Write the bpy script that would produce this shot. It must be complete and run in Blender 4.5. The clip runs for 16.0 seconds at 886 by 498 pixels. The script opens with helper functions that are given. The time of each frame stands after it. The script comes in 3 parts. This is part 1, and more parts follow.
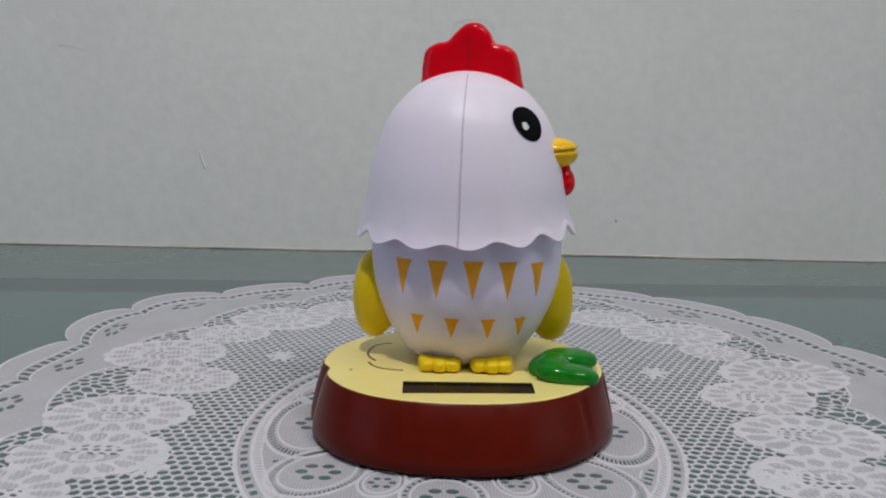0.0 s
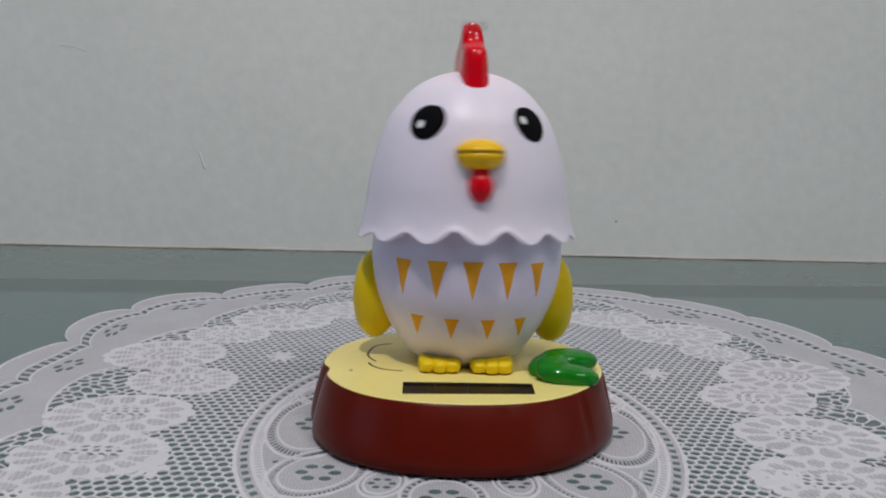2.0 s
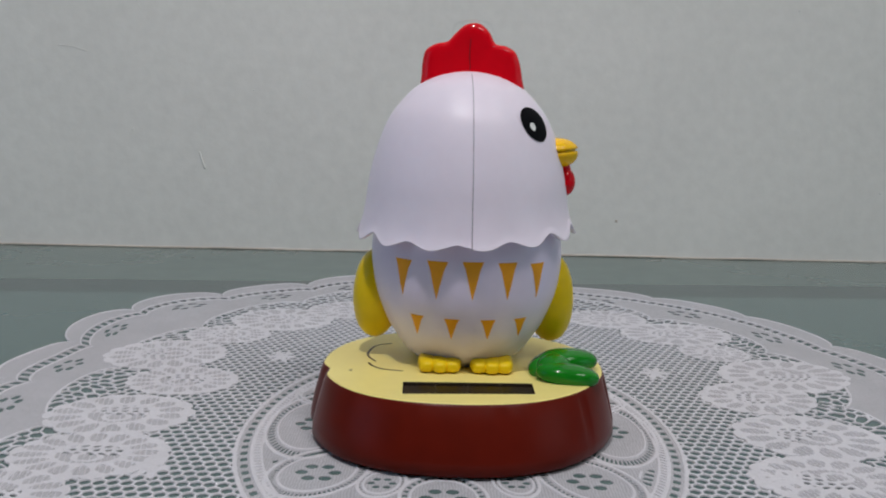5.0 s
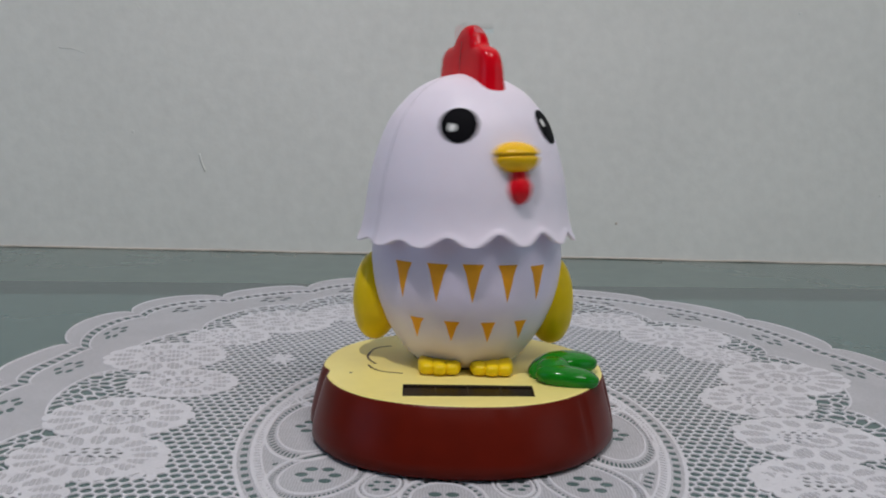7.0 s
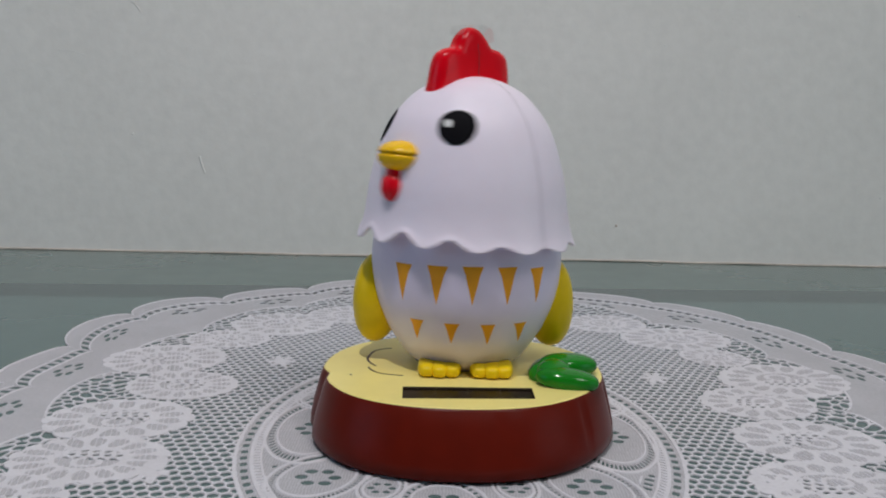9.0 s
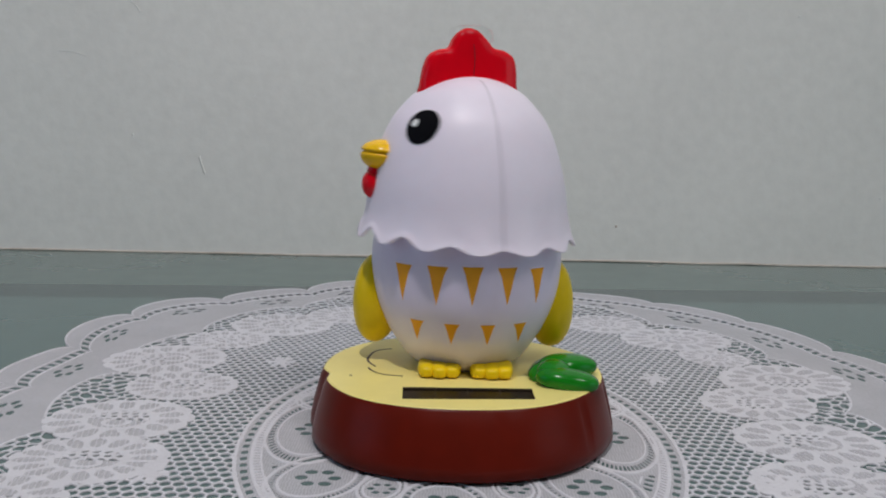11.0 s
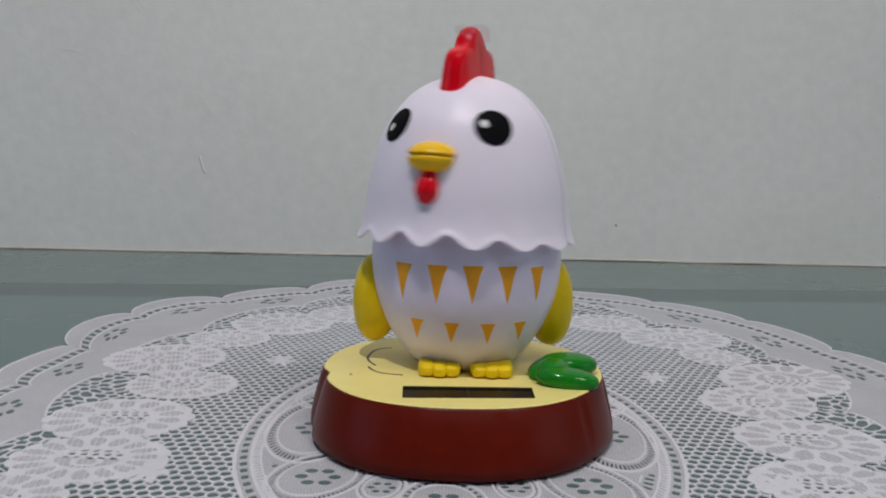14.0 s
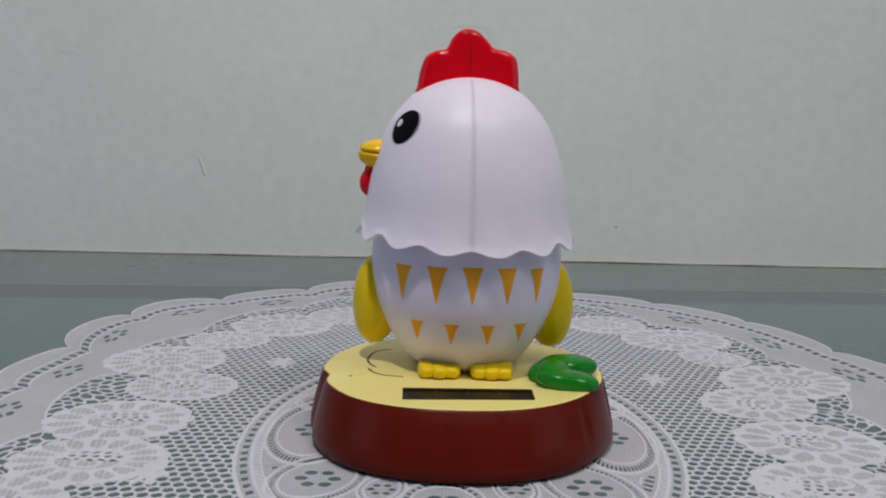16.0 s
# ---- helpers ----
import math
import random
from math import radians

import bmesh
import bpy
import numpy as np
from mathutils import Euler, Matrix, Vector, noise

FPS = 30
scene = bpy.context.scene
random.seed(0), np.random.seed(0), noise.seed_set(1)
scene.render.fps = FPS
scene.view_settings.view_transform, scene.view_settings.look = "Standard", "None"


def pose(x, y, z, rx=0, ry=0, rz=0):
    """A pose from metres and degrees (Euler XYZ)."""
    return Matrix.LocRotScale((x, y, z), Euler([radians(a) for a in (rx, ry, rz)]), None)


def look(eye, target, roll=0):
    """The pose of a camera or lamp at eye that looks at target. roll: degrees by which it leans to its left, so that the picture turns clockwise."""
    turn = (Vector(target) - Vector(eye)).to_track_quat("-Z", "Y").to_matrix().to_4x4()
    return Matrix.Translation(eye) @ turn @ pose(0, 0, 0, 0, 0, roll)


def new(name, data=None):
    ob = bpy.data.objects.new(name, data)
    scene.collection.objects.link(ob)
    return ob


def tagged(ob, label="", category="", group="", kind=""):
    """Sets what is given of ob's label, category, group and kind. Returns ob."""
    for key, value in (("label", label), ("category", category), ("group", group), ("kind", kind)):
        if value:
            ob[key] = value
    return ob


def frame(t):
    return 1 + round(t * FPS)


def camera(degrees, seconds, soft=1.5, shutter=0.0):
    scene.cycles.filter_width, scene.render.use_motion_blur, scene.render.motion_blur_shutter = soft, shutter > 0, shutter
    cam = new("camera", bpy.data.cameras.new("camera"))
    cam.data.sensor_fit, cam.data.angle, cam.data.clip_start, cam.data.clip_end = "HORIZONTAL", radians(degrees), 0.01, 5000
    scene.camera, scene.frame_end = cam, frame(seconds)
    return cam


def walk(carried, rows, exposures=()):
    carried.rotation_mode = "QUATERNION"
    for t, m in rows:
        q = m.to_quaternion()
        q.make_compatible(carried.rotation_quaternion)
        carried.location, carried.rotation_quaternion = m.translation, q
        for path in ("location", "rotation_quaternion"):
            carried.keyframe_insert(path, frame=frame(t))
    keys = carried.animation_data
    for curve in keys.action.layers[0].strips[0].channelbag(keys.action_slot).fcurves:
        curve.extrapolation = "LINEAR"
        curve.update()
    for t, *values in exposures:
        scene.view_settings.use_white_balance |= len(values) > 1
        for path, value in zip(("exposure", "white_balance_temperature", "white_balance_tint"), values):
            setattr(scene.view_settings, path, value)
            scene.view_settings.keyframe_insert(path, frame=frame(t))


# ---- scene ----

MM = 0.001
U = 0.06                      # radius of the doily's inner ring


# ---- camera: stands on the table, its tilt creeps upwards a little ----
cam = camera(52.21, 16.0, soft=1.95, shutter=0.85)
EYE = (-0.108 * U, -3.965 * U, 1.477 * U)
DROOP = ((0, -1), (0.5, -4), (1, -3), (1.5, -1), (2, 0), (2.5, 2), (3, 2), (3.5, -3), (4, -4), (5.2, 1), (6.5, 5),
         (7, 4), (7.5, 5), (8, 5), (8.5, 7), (9, 8), (10.2, 8.6), (11.5, 9), (12, 8.5), (12.5, 9), (13, 8), (13.5, 5),
         (14, 7), (14.5, 8.5), (15, 9), (15.5, 11.5), (16, 10))


def tilt(d):
    a = 0.1568 - d * 0.000625
    target = (EYE[0], EYE[1] + math.cos(a), EYE[2] - math.sin(a))
    return look(EYE, target, 1.451)


walk(cam, [(t, tilt(d)) for t, d in DROOP])

# ---- light: a small pendant lamp in front, a broad ceiling lamp, daylight from a west window, an added cyan fill from the east ----
scene.view_settings.exposure = 0.0
world = bpy.data.worlds.new("world")
scene.world = world
world.use_nodes = True
world.node_tree.nodes["Background"].inputs["Color"].default_value = (0.7, 0.8, 1.0, 1)
world.node_tree.nodes["Background"].inputs["Strength"].default_value = 0.3


def area(name, eye, target, size, watts, colour, shape="DISK", size_y=None):
    data = bpy.data.lights.new(name, "AREA")
    data.shape, data.size, data.energy, data.color = shape, size, watts, colour
    if size_y:
        data.size_y = size_y
    ob = new(name, data)
    ob.matrix_world = look(eye, target)
    return ob


area("pendant_lamp_light", (-0.13, -0.35, 1.04), (0, 0, 0.05), 0.039, 4.6, (1.0, 0.944, 0.947))
area("second_lamp_light", (0.66, -0.62, 1.60), (0, 0, 0.05), 0.60, 8.1, (1.0, 0.944, 0.947))
area("window_light", (-1.56, -0.75, 0.65), (0.2, -0.75, 0.2), 1.0, 2.1, (0.24, 0.62, 1.0), "RECTANGLE", 1.1)
# added cyan fill on the right, no window is known there
area("east_fill_light", (1.66, -0.75, 0.65), (-0.2, -0.75, 0.2), 1.0, 2.0, (0.40, 0.86, 0.90), "RECTANGLE", 1.1)


# ---- materials ----
def mat(name, colour, rough=0.5, metal=0.0, grain=0.0, scale=200.0, bump=0.0, spread=0.0, coat=0.0, spec=0.5, sub=0.0):
    """A surface with two scales of variation: fine grain and broad blotches."""
    m = bpy.data.materials.new(name)
    m.use_nodes = True
    nt = m.node_tree
    b = nt.nodes["Principled BSDF"]
    b.inputs["Roughness"].default_value, b.inputs["Metallic"].default_value = rough, metal
    b.inputs["Specular IOR Level"].default_value = spec
    b.inputs["Coat Weight"].default_value = coat
    b.inputs["Coat Roughness"].default_value = 0.08
    if sub:
        b.inputs["Subsurface Weight"].default_value = sub
        b.inputs["Subsurface Radius"].default_value = (0.004, 0.003, 0.003)
        b.inputs["Subsurface Scale"].default_value = 1.0
    co = nt.nodes.new("ShaderNodeTexCoord")
    fine, broad = nt.nodes.new("ShaderNodeTexNoise"), nt.nodes.new("ShaderNodeTexNoise")
    fine.inputs["Scale"].default_value, broad.inputs["Scale"].default_value = scale, scale * 0.08
    fine.inputs["Detail"].default_value = broad.inputs["Detail"].default_value = 4
    for n in (fine, broad):
        nt.links.new(co.outputs["Object"], n.inputs["Vector"])
    mix = nt.nodes.new("ShaderNodeMix")
    mix.data_type = "RGBA"
    add = nt.nodes.new("ShaderNodeMath")
    add.operation = "ADD"
    nt.links.new(fine.outputs["Fac"], add.inputs[0])
    nt.links.new(broad.outputs["Fac"], add.inputs[1])
    ramp = nt.nodes.new("ShaderNodeMapRange")
    ramp.inputs["From Min"].default_value, ramp.inputs["From Max"].default_value = 0.7, 1.3
    nt.links.new(add.outputs[0], ramp.inputs["Value"])
    nt.links.new(ramp.outputs[0], mix.inputs["Factor"])
    lo = [max(0, c * (1 - grain)) for c in colour]
    hi = [min(1, c * (1 + grain)) for c in colour]
    mix.inputs[6].default_value, mix.inputs[7].default_value = (*lo, 1), (*hi, 1)
    nt.links.new(mix.outputs[2], b.inputs["Base Color"])
    if spread:
        rr = nt.nodes.new("ShaderNodeMapRange")
        rr.inputs["To Min"].default_value, rr.inputs["To Max"].default_value = max(0.02, rough - spread), rough + spread
        nt.links.new(broad.outputs["Fac"], rr.inputs["Value"])
        nt.links.new(rr.outputs[0], b.inputs["Roughness"])
    if bump:
        bp = nt.nodes.new("ShaderNodeBump")
        bp.inputs["Strength"].default_value, bp.inputs["Distance"].default_value = bump, 0.0004
        nt.links.new(fine.outputs["Fac"], bp.inputs["Height"])
        nt.links.new(bp.outputs[0], b.inputs["Normal"])
    return m


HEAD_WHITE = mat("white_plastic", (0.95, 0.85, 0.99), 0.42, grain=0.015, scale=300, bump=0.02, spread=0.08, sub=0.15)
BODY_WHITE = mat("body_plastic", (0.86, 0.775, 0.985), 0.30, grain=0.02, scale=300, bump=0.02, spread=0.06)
RED = mat("red_plastic", (0.78, 0.002, 0.012), 0.13, grain=0.05, scale=300, bump=0.02, spread=0.04, spec=0.30)
BEAK = mat("beak_paint", (1.0, 0.56, 0.004), 0.26, grain=0.05, scale=400, bump=0.03, spec=0.35)
WING = mat("yellow_plastic", (0.90, 0.625, 0.004), 0.36, grain=0.05, scale=300, bump=0.02, spread=0.06, spec=0.3)
ORANGE = mat("orange_print", (0.98, 0.40, 0.006), 0.4, grain=0.05, scale=500)
BLACK = mat("eye_black", (0.004, 0.004, 0.006), 0.6, grain=0.1, scale=400, spec=0.05)
SPOT = mat("eye_white", (0.85, 0.85, 0.85), 0.35, grain=0.02, scale=400)
BARK = mat("brown_plastic", (0.116, 0.0088, 0.0038), 0.30, grain=0.12, scale=160, bump=0.05, spread=0.08, spec=0.13)
CREAM = mat("cream_plastic", (0.92, 0.79, 0.265), 0.42, grain=0.03, scale=200, bump=0.02, spread=0.08)
LEAF = mat("green_plastic", (0.008, 0.205, 0.010), 0.12, grain=0.08, scale=250, bump=0.02, spec=0.38)
CELL = mat("solar_cell", (0.018, 0.011, 0.007), 0.24, grain=0.35, scale=150, spread=0.06, spec=0.07)
SEAM = mat("dark_red_line", (0.34, 0.004, 0.008), 0.4, grain=0.1, scale=400)
SEAM_GREY = mat("seam_shadow_line", (0.42, 0.38, 0.45), 0.6, grain=0.35, scale=500)
INK = mat("brown_ink", (0.08, 0.045, 0.02), 0.5, grain=0.1, scale=400)
DARK = mat("black_parts_and_gap_shade", (0.02, 0.016, 0.014), 0.6, grain=0.2, scale=300)
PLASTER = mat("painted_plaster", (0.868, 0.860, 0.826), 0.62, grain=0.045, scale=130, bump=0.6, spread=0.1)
# mid-tone for the unseen walls, chosen so that they bounce less fill light
LOW_BOUNCE_PAINT = mat("low_bounce_paint", (0.34, 0.32, 0.29), 0.7, grain=0.03, scale=40)
SCUFF = mat("raised_paint", (0.80, 0.80, 0.77), 0.5, grain=0.03, scale=200, bump=0.2)
CEILING = mat("ceiling_paint", (0.78, 0.78, 0.76), 0.8, grain=0.02, scale=20)
# the unseen floor is kept dark too, for less bounce
FLOOR = mat("floor_tile", (0.16, 0.13, 0.10), 0.5, grain=0.1, scale=15)
TABLE = mat("green_glass_top", (0.103, 0.164, 0.158), 0.14, grain=0.05, scale=60, bump=0.015, spread=0.06)
STRIP = mat("green_painted_strip", (0.138, 0.190, 0.176), 0.26, grain=0.06, scale=70, bump=0.02, spread=0.08)
BAND = mat("dark_green_edge", (0.070, 0.104, 0.103), 0.20, grain=0.06, scale=60, bump=0.015, spread=0.06)
BEAD = mat("brown_sealant", (0.54, 0.475, 0.42), 0.7, grain=0.25, scale=150, bump=0.3)
LAMP_WHITE = mat("lamp_housing", (0.8, 0.8, 0.8), 0.4, grain=0.02, scale=30)
CORD = mat("white_cotton_cord", (0.65, 0.645, 0.685), 0.85, grain=0.06, scale=900, bump=0.5, spec=0.2)


def sheer(name, colour, cover):
    """Fine woven cotton: threads with tiny gaps between them, unresolved."""
    m = mat(name, colour, 0.85, grain=0.08, scale=700, bump=0.5, spec=0.2)
    nt = m.node_tree
    out, b = nt.nodes["Material Output"], nt.nodes["Principled BSDF"]
    clear, mix = nt.nodes.new("ShaderNodeBsdfTransparent"), nt.nodes.new("ShaderNodeMixShader")
    co, wave = nt.nodes.new("ShaderNodeTexCoord"), nt.nodes.new("ShaderNodeTexWave")
    wave.inputs["Scale"].default_value, wave.inputs["Distortion"].default_value = 420, 6
    wave.inputs["Detail"].default_value = 3
    rng = nt.nodes.new("ShaderNodeMapRange")
    rng.inputs["To Min"].default_value, rng.inputs["To Max"].default_value = cover - 0.08, cover + 0.08
    nt.links.new(co.outputs["Object"], wave.inputs["Vector"])
    nt.links.new(wave.outputs["Fac"], rng.inputs["Value"])
    nt.links.new(rng.outputs[0], mix.inputs[0])
    nt.links.new(clear.outputs[0], mix.inputs[1])
    nt.links.new(b.outputs[0], mix.inputs[2])
    nt.links.new(mix.outputs[0], out.inputs["Surface"])
    return m


WEAVE = sheer("white_cotton_weave", (0.61, 0.605, 0.645), 0.75)


def clear_film():
    m = bpy.data.materials.new("clear_tape")
    m.use_nodes = True
    nt = m.node_tree
    clear, gloss, mix = (nt.nodes.new("ShaderNodeBsdfTransparent"), nt.nodes.new("ShaderNodeBsdfGlossy"),
                         nt.nodes.new("ShaderNodeMixShader"))
    clear.inputs[0].default_value = (0.975, 0.975, 0.975, 1)
    gloss.inputs["Roughness"].default_value = 0.07
    mix.inputs[0].default_value = 0.17
    nt.links.new(clear.outputs[0], mix.inputs[1])
    nt.links.new(gloss.outputs[0], mix.inputs[2])
    nt.links.new(mix.outputs[0], nt.nodes["Material Output"].inputs["Surface"])
    return m


FILM = clear_film()


# ---- building helpers ----
def link(name, me, materials, parent=None, label="", smooth=True):
    for m in materials if isinstance(materials, (list, tuple)) else (materials,):
        me.materials.append(m)
    if smooth:
        me.polygons.foreach_set("use_smooth", [True] * len(me.polygons))
    ob = new(name, me)
    if parent:
        ob.parent = parent
    if label:
        ob["label"] = label
    return ob


def part(name, bm, material, parent, label="", smooth=True):
    bmesh.ops.recalc_face_normals(bm, faces=bm.faces)
    me = bpy.data.meshes.new(name)
    bm.to_mesh(me)
    bm.free()
    return link(name, me, material, parent, label, smooth)


def grid_faces(bm, rows, closed=True, cap_first=False, cap_last=False):
    """Quads between rows of points (lists of vectors of one length)."""
    vs = [[bm.verts.new(p) for p in row] for row in rows]
    n = len(vs[0])
    for a, b in zip(vs, vs[1:]):
        for i in range(n if closed else n - 1):
            j = (i + 1) % n
            bm.faces.new((a[i], a[j], b[j], b[i]))
    if cap_first:
        bm.faces.new(list(reversed(vs[0])))
    if cap_last:
        bm.faces.new(vs[-1])
    return vs


def smooth_curve(points, n=8, closed=False):
    """Catmull-Rom through points."""
    pts = [np.array(p, float) for p in points]
    m = len(pts)
    out = []
    for i in range(m if closed else m - 1):
        p0, p1, p2, p3 = (pts[(i + k) % m] if closed else pts[min(max(i + k, 0), m - 1)] for k in (-1, 0, 1, 2))
        for k in range(n):
            t = k / n
            out.append(0.5 * (2 * p1 + (p2 - p0) * t + (2 * p0 - 5 * p1 + 4 * p2 - p3) * t * t
                              + (3 * p1 - p0 - 3 * p2 + p3) * t ** 3))
    if not closed:
        out.append(pts[-1])
    return out


def box_bm(x0, x1, y0, y1, z0, z1, bevel=0.0, segments=2):
    bm = bmesh.new()
    bmesh.ops.create_cube(bm, size=1)
    for v in bm.verts:
        v.co = ((x0 + x1) / 2 + v.co.x * (x1 - x0), (y0 + y1) / 2 + v.co.y * (y1 - y0), (z0 + z1) / 2 + v.co.z * (z1 - z0))
    if bevel:
        bmesh.ops.bevel(bm, geom=bm.edges[:], offset=bevel, segments=segments, profile=0.5, affect="EDGES")
    return bm


def blob(bm, centre, semi, turn=None, u=28, v=16, power=1.0):
    """A rounded body; power under 1 makes it boxier."""
    def pw(c):
        return math.copysign(abs(c) ** power, c)
    rows = []
    for j in range(1, v):
        a = math.pi * j / v
        rows.append([(pw(math.sin(a)) * pw(math.cos(2 * math.pi * i / u)), pw(math.sin(a)) * pw(math.sin(2 * math.pi * i / u)),
                      pw(math.cos(a))) for i in range(u)])
    turn = turn or Matrix()
    place = lambda p: Vector(centre) + turn.to_3x3() @ Vector((p[0] * semi[0], p[1] * semi[1], p[2] * semi[2]))
    vs = grid_faces(bm, [[place(p) for p in row] for row in rows])
    top, bot = bm.verts.new(place((0, 0, 1))), bm.verts.new(place((0, 0, -1)))
    for i in range(u):
        bm.faces.new((top, vs[0][i], vs[0][(i + 1) % u]))
        bm.faces.new((bot, vs[-1][(i + 1) % u], vs[-1][i]))


def tube(bm, points, radius, sides=6, flat=1.0):
    pts = [Vector(p) for p in points]
    rows = []
    for i, p in enumerate(pts):
        d = (pts[min(i + 1, len(pts) - 1)] - pts[max(i - 1, 0)]).normalized()
        side = d.cross(Vector((0, 0, 1))).normalized()
        up = side.cross(d)
        rows.append([p + radius * (side * math.cos(2 * math.pi * k / sides) + flat * up * math.sin(2 * math.pi * k / sides))
                     for k in range(sides)])
    grid_faces(bm, rows, True, True, True)


# ---- the room ----
def setting(name, bm, material, label, category, smooth=False):
    ob = part(name, bm, material, None, label, smooth)
    return tagged(ob, label, category, kind="structure")


WALL_Y, WALL_TURN = 5.08 * U, 1.5
back = setting("wall_north", box_bm(-1.9, 1.9, 0, 0.12, -0.74, 1.72), PLASTER, "pale grey-green painted plaster wall, slightly uneven", "wall")
back.matrix_world = pose(0, WALL_Y, 0, 0, 0, WALL_TURN)
setting("wall_south", box_bm(-1.7, 1.7, -2.62, -2.5, -0.74, 1.72), LOW_BOUNCE_PAINT, "unseen rear wall in mid-tone paint that cuts bounce light", "wall")
setting("floor", box_bm(-1.9, 1.9, -2.62, 0.5, -0.86, -0.745), FLOOR, "plain grey floor", "floor")
setting("ceiling", box_bm(-1.9, 1.9, -2.62, 0.5, 1.725, 1.8), CEILING, "plain white ceiling", "ceiling")
# the side walls, each with a window's opening; the east opening is invented for the fill
def side_wall(name, x0, x1, y_far):
    wb = bmesh.new()
    for y0, y1, z0, z1 in ((-2.5, -1.3, -0.74, 1.72), (-0.2, y_far, -0.74, 1.72), (-1.3, -0.2, -0.74, 0.1), (-1.3, -0.2, 1.2, 1.72)):
        t = box_bm(x0, x1, y0, y1, z0, z1)
        me = bpy.data.meshes.new("piece")
        t.to_mesh(me)
        t.free()
        wb.from_mesh(me)
        bpy.data.meshes.remove(me)
    setting(name, wb, LOW_BOUNCE_PAINT, "unseen side wall with a window opening, mid-tone to cut bounce light", "wall")


side_wall("wall_west", -1.72, -1.6, 0.2)
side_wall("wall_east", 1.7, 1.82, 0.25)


def wall_marks():
    """Small raised scratches and pits in the paint of the back wall."""
    for pts, w in ((((-152.6, 58.3), (-151.3, 53.5), (-149.4, 48.3)), 0.55), (((-233, 118), (-225, 117.5), (-217, 115)), 0.17),
                   (((-192, 148), (-188, 145), (-185, 141)), 0.24)):
        bm = bmesh.new()
        tube(bm, [Vector((x * MM, -0.0001, z * MM)) for x, z in smooth_curve(pts, 5)], w * MM, 6)
        part("paint_ridge", bm, SCUFF, back)
    for x, z, r in ((98.3, 22.1, 0.9), (-191.5, 70.4, 0.8), (200, 149, 0.8), (121.5, 129.8, 0.5), (258.8, 42.6, 0.8), (-120, 95, 0.5)):
        bm = bmesh.new()
        blob(bm, (x * MM, 0, z * MM), (r * MM, 0.2 * MM, r * 0.9 * MM), u=10, v=6)
        part("paint_pit", bm, BEAD if r > 0.85 else SCUFF, back)


# ---- the table ----
def table():
    top = new("side_table")
    tagged(top, "grey-green table with a smooth glassy top, standing against the wall", "table")
    # two boards that meet in a slanting joint
    def board(front, rear):
        bm = bmesh.new()
        rows = []
        for z, inset in ((-0.03, 0), (0, 0)):
            rows.append([Vector((x, y + (inset if k < 2 else -inset), z)) for k, (x, y) in
                         enumerate(((-0.75, front[0]), (0.75, front[1]), (0.75, rear[1]), (-0.75, rear[0])))])
        grid_faces(bm, rows, True, True, True)
        return bm
    part("tabletop", board((-0.62, -0.62), (0.1223, 0.2435)), TABLE, top, "smooth grey-green glassy top", smooth=False)
    part("edge_band", board((0.1223, 0.2435), (0.1533, 0.2745)), BAND, top, "darker green band along the joint", smooth=False)
    part("rear_strip", board((0.1533, 0.2745), (0.34, 0.34)), STRIP, top, "lighter green strip along the wall", smooth=False)
    for x in (-0.68, 0.68):
        for y in (-0.55, 0.14):
            part("leg", box_bm(x - 0.025, x + 0.025, y - 0.025, y + 0.025, -0.745, -0.03, 0.003), STRIP, top)
    bm = bmesh.new()
    rnd = random.Random(4)
    pts = [Vector((-0.74 + 0.02 * i, rnd.uniform(-0.0004, 0.0004), 0.0003 + rnd.uniform(0, 0.0004))) for i in range(75)]
    tube(bm, pts, 0.0006, 8)
    bead = part("sealant_bead", bm, BEAD, top, "thin brown joint against the wall")
    bead.matrix_world = pose(0, WALL_Y - 0.0006, 0, 0, 0, WALL_TURN)


# ---- lace doily ----
STRETCH = 1.4                 # the cloth is oval


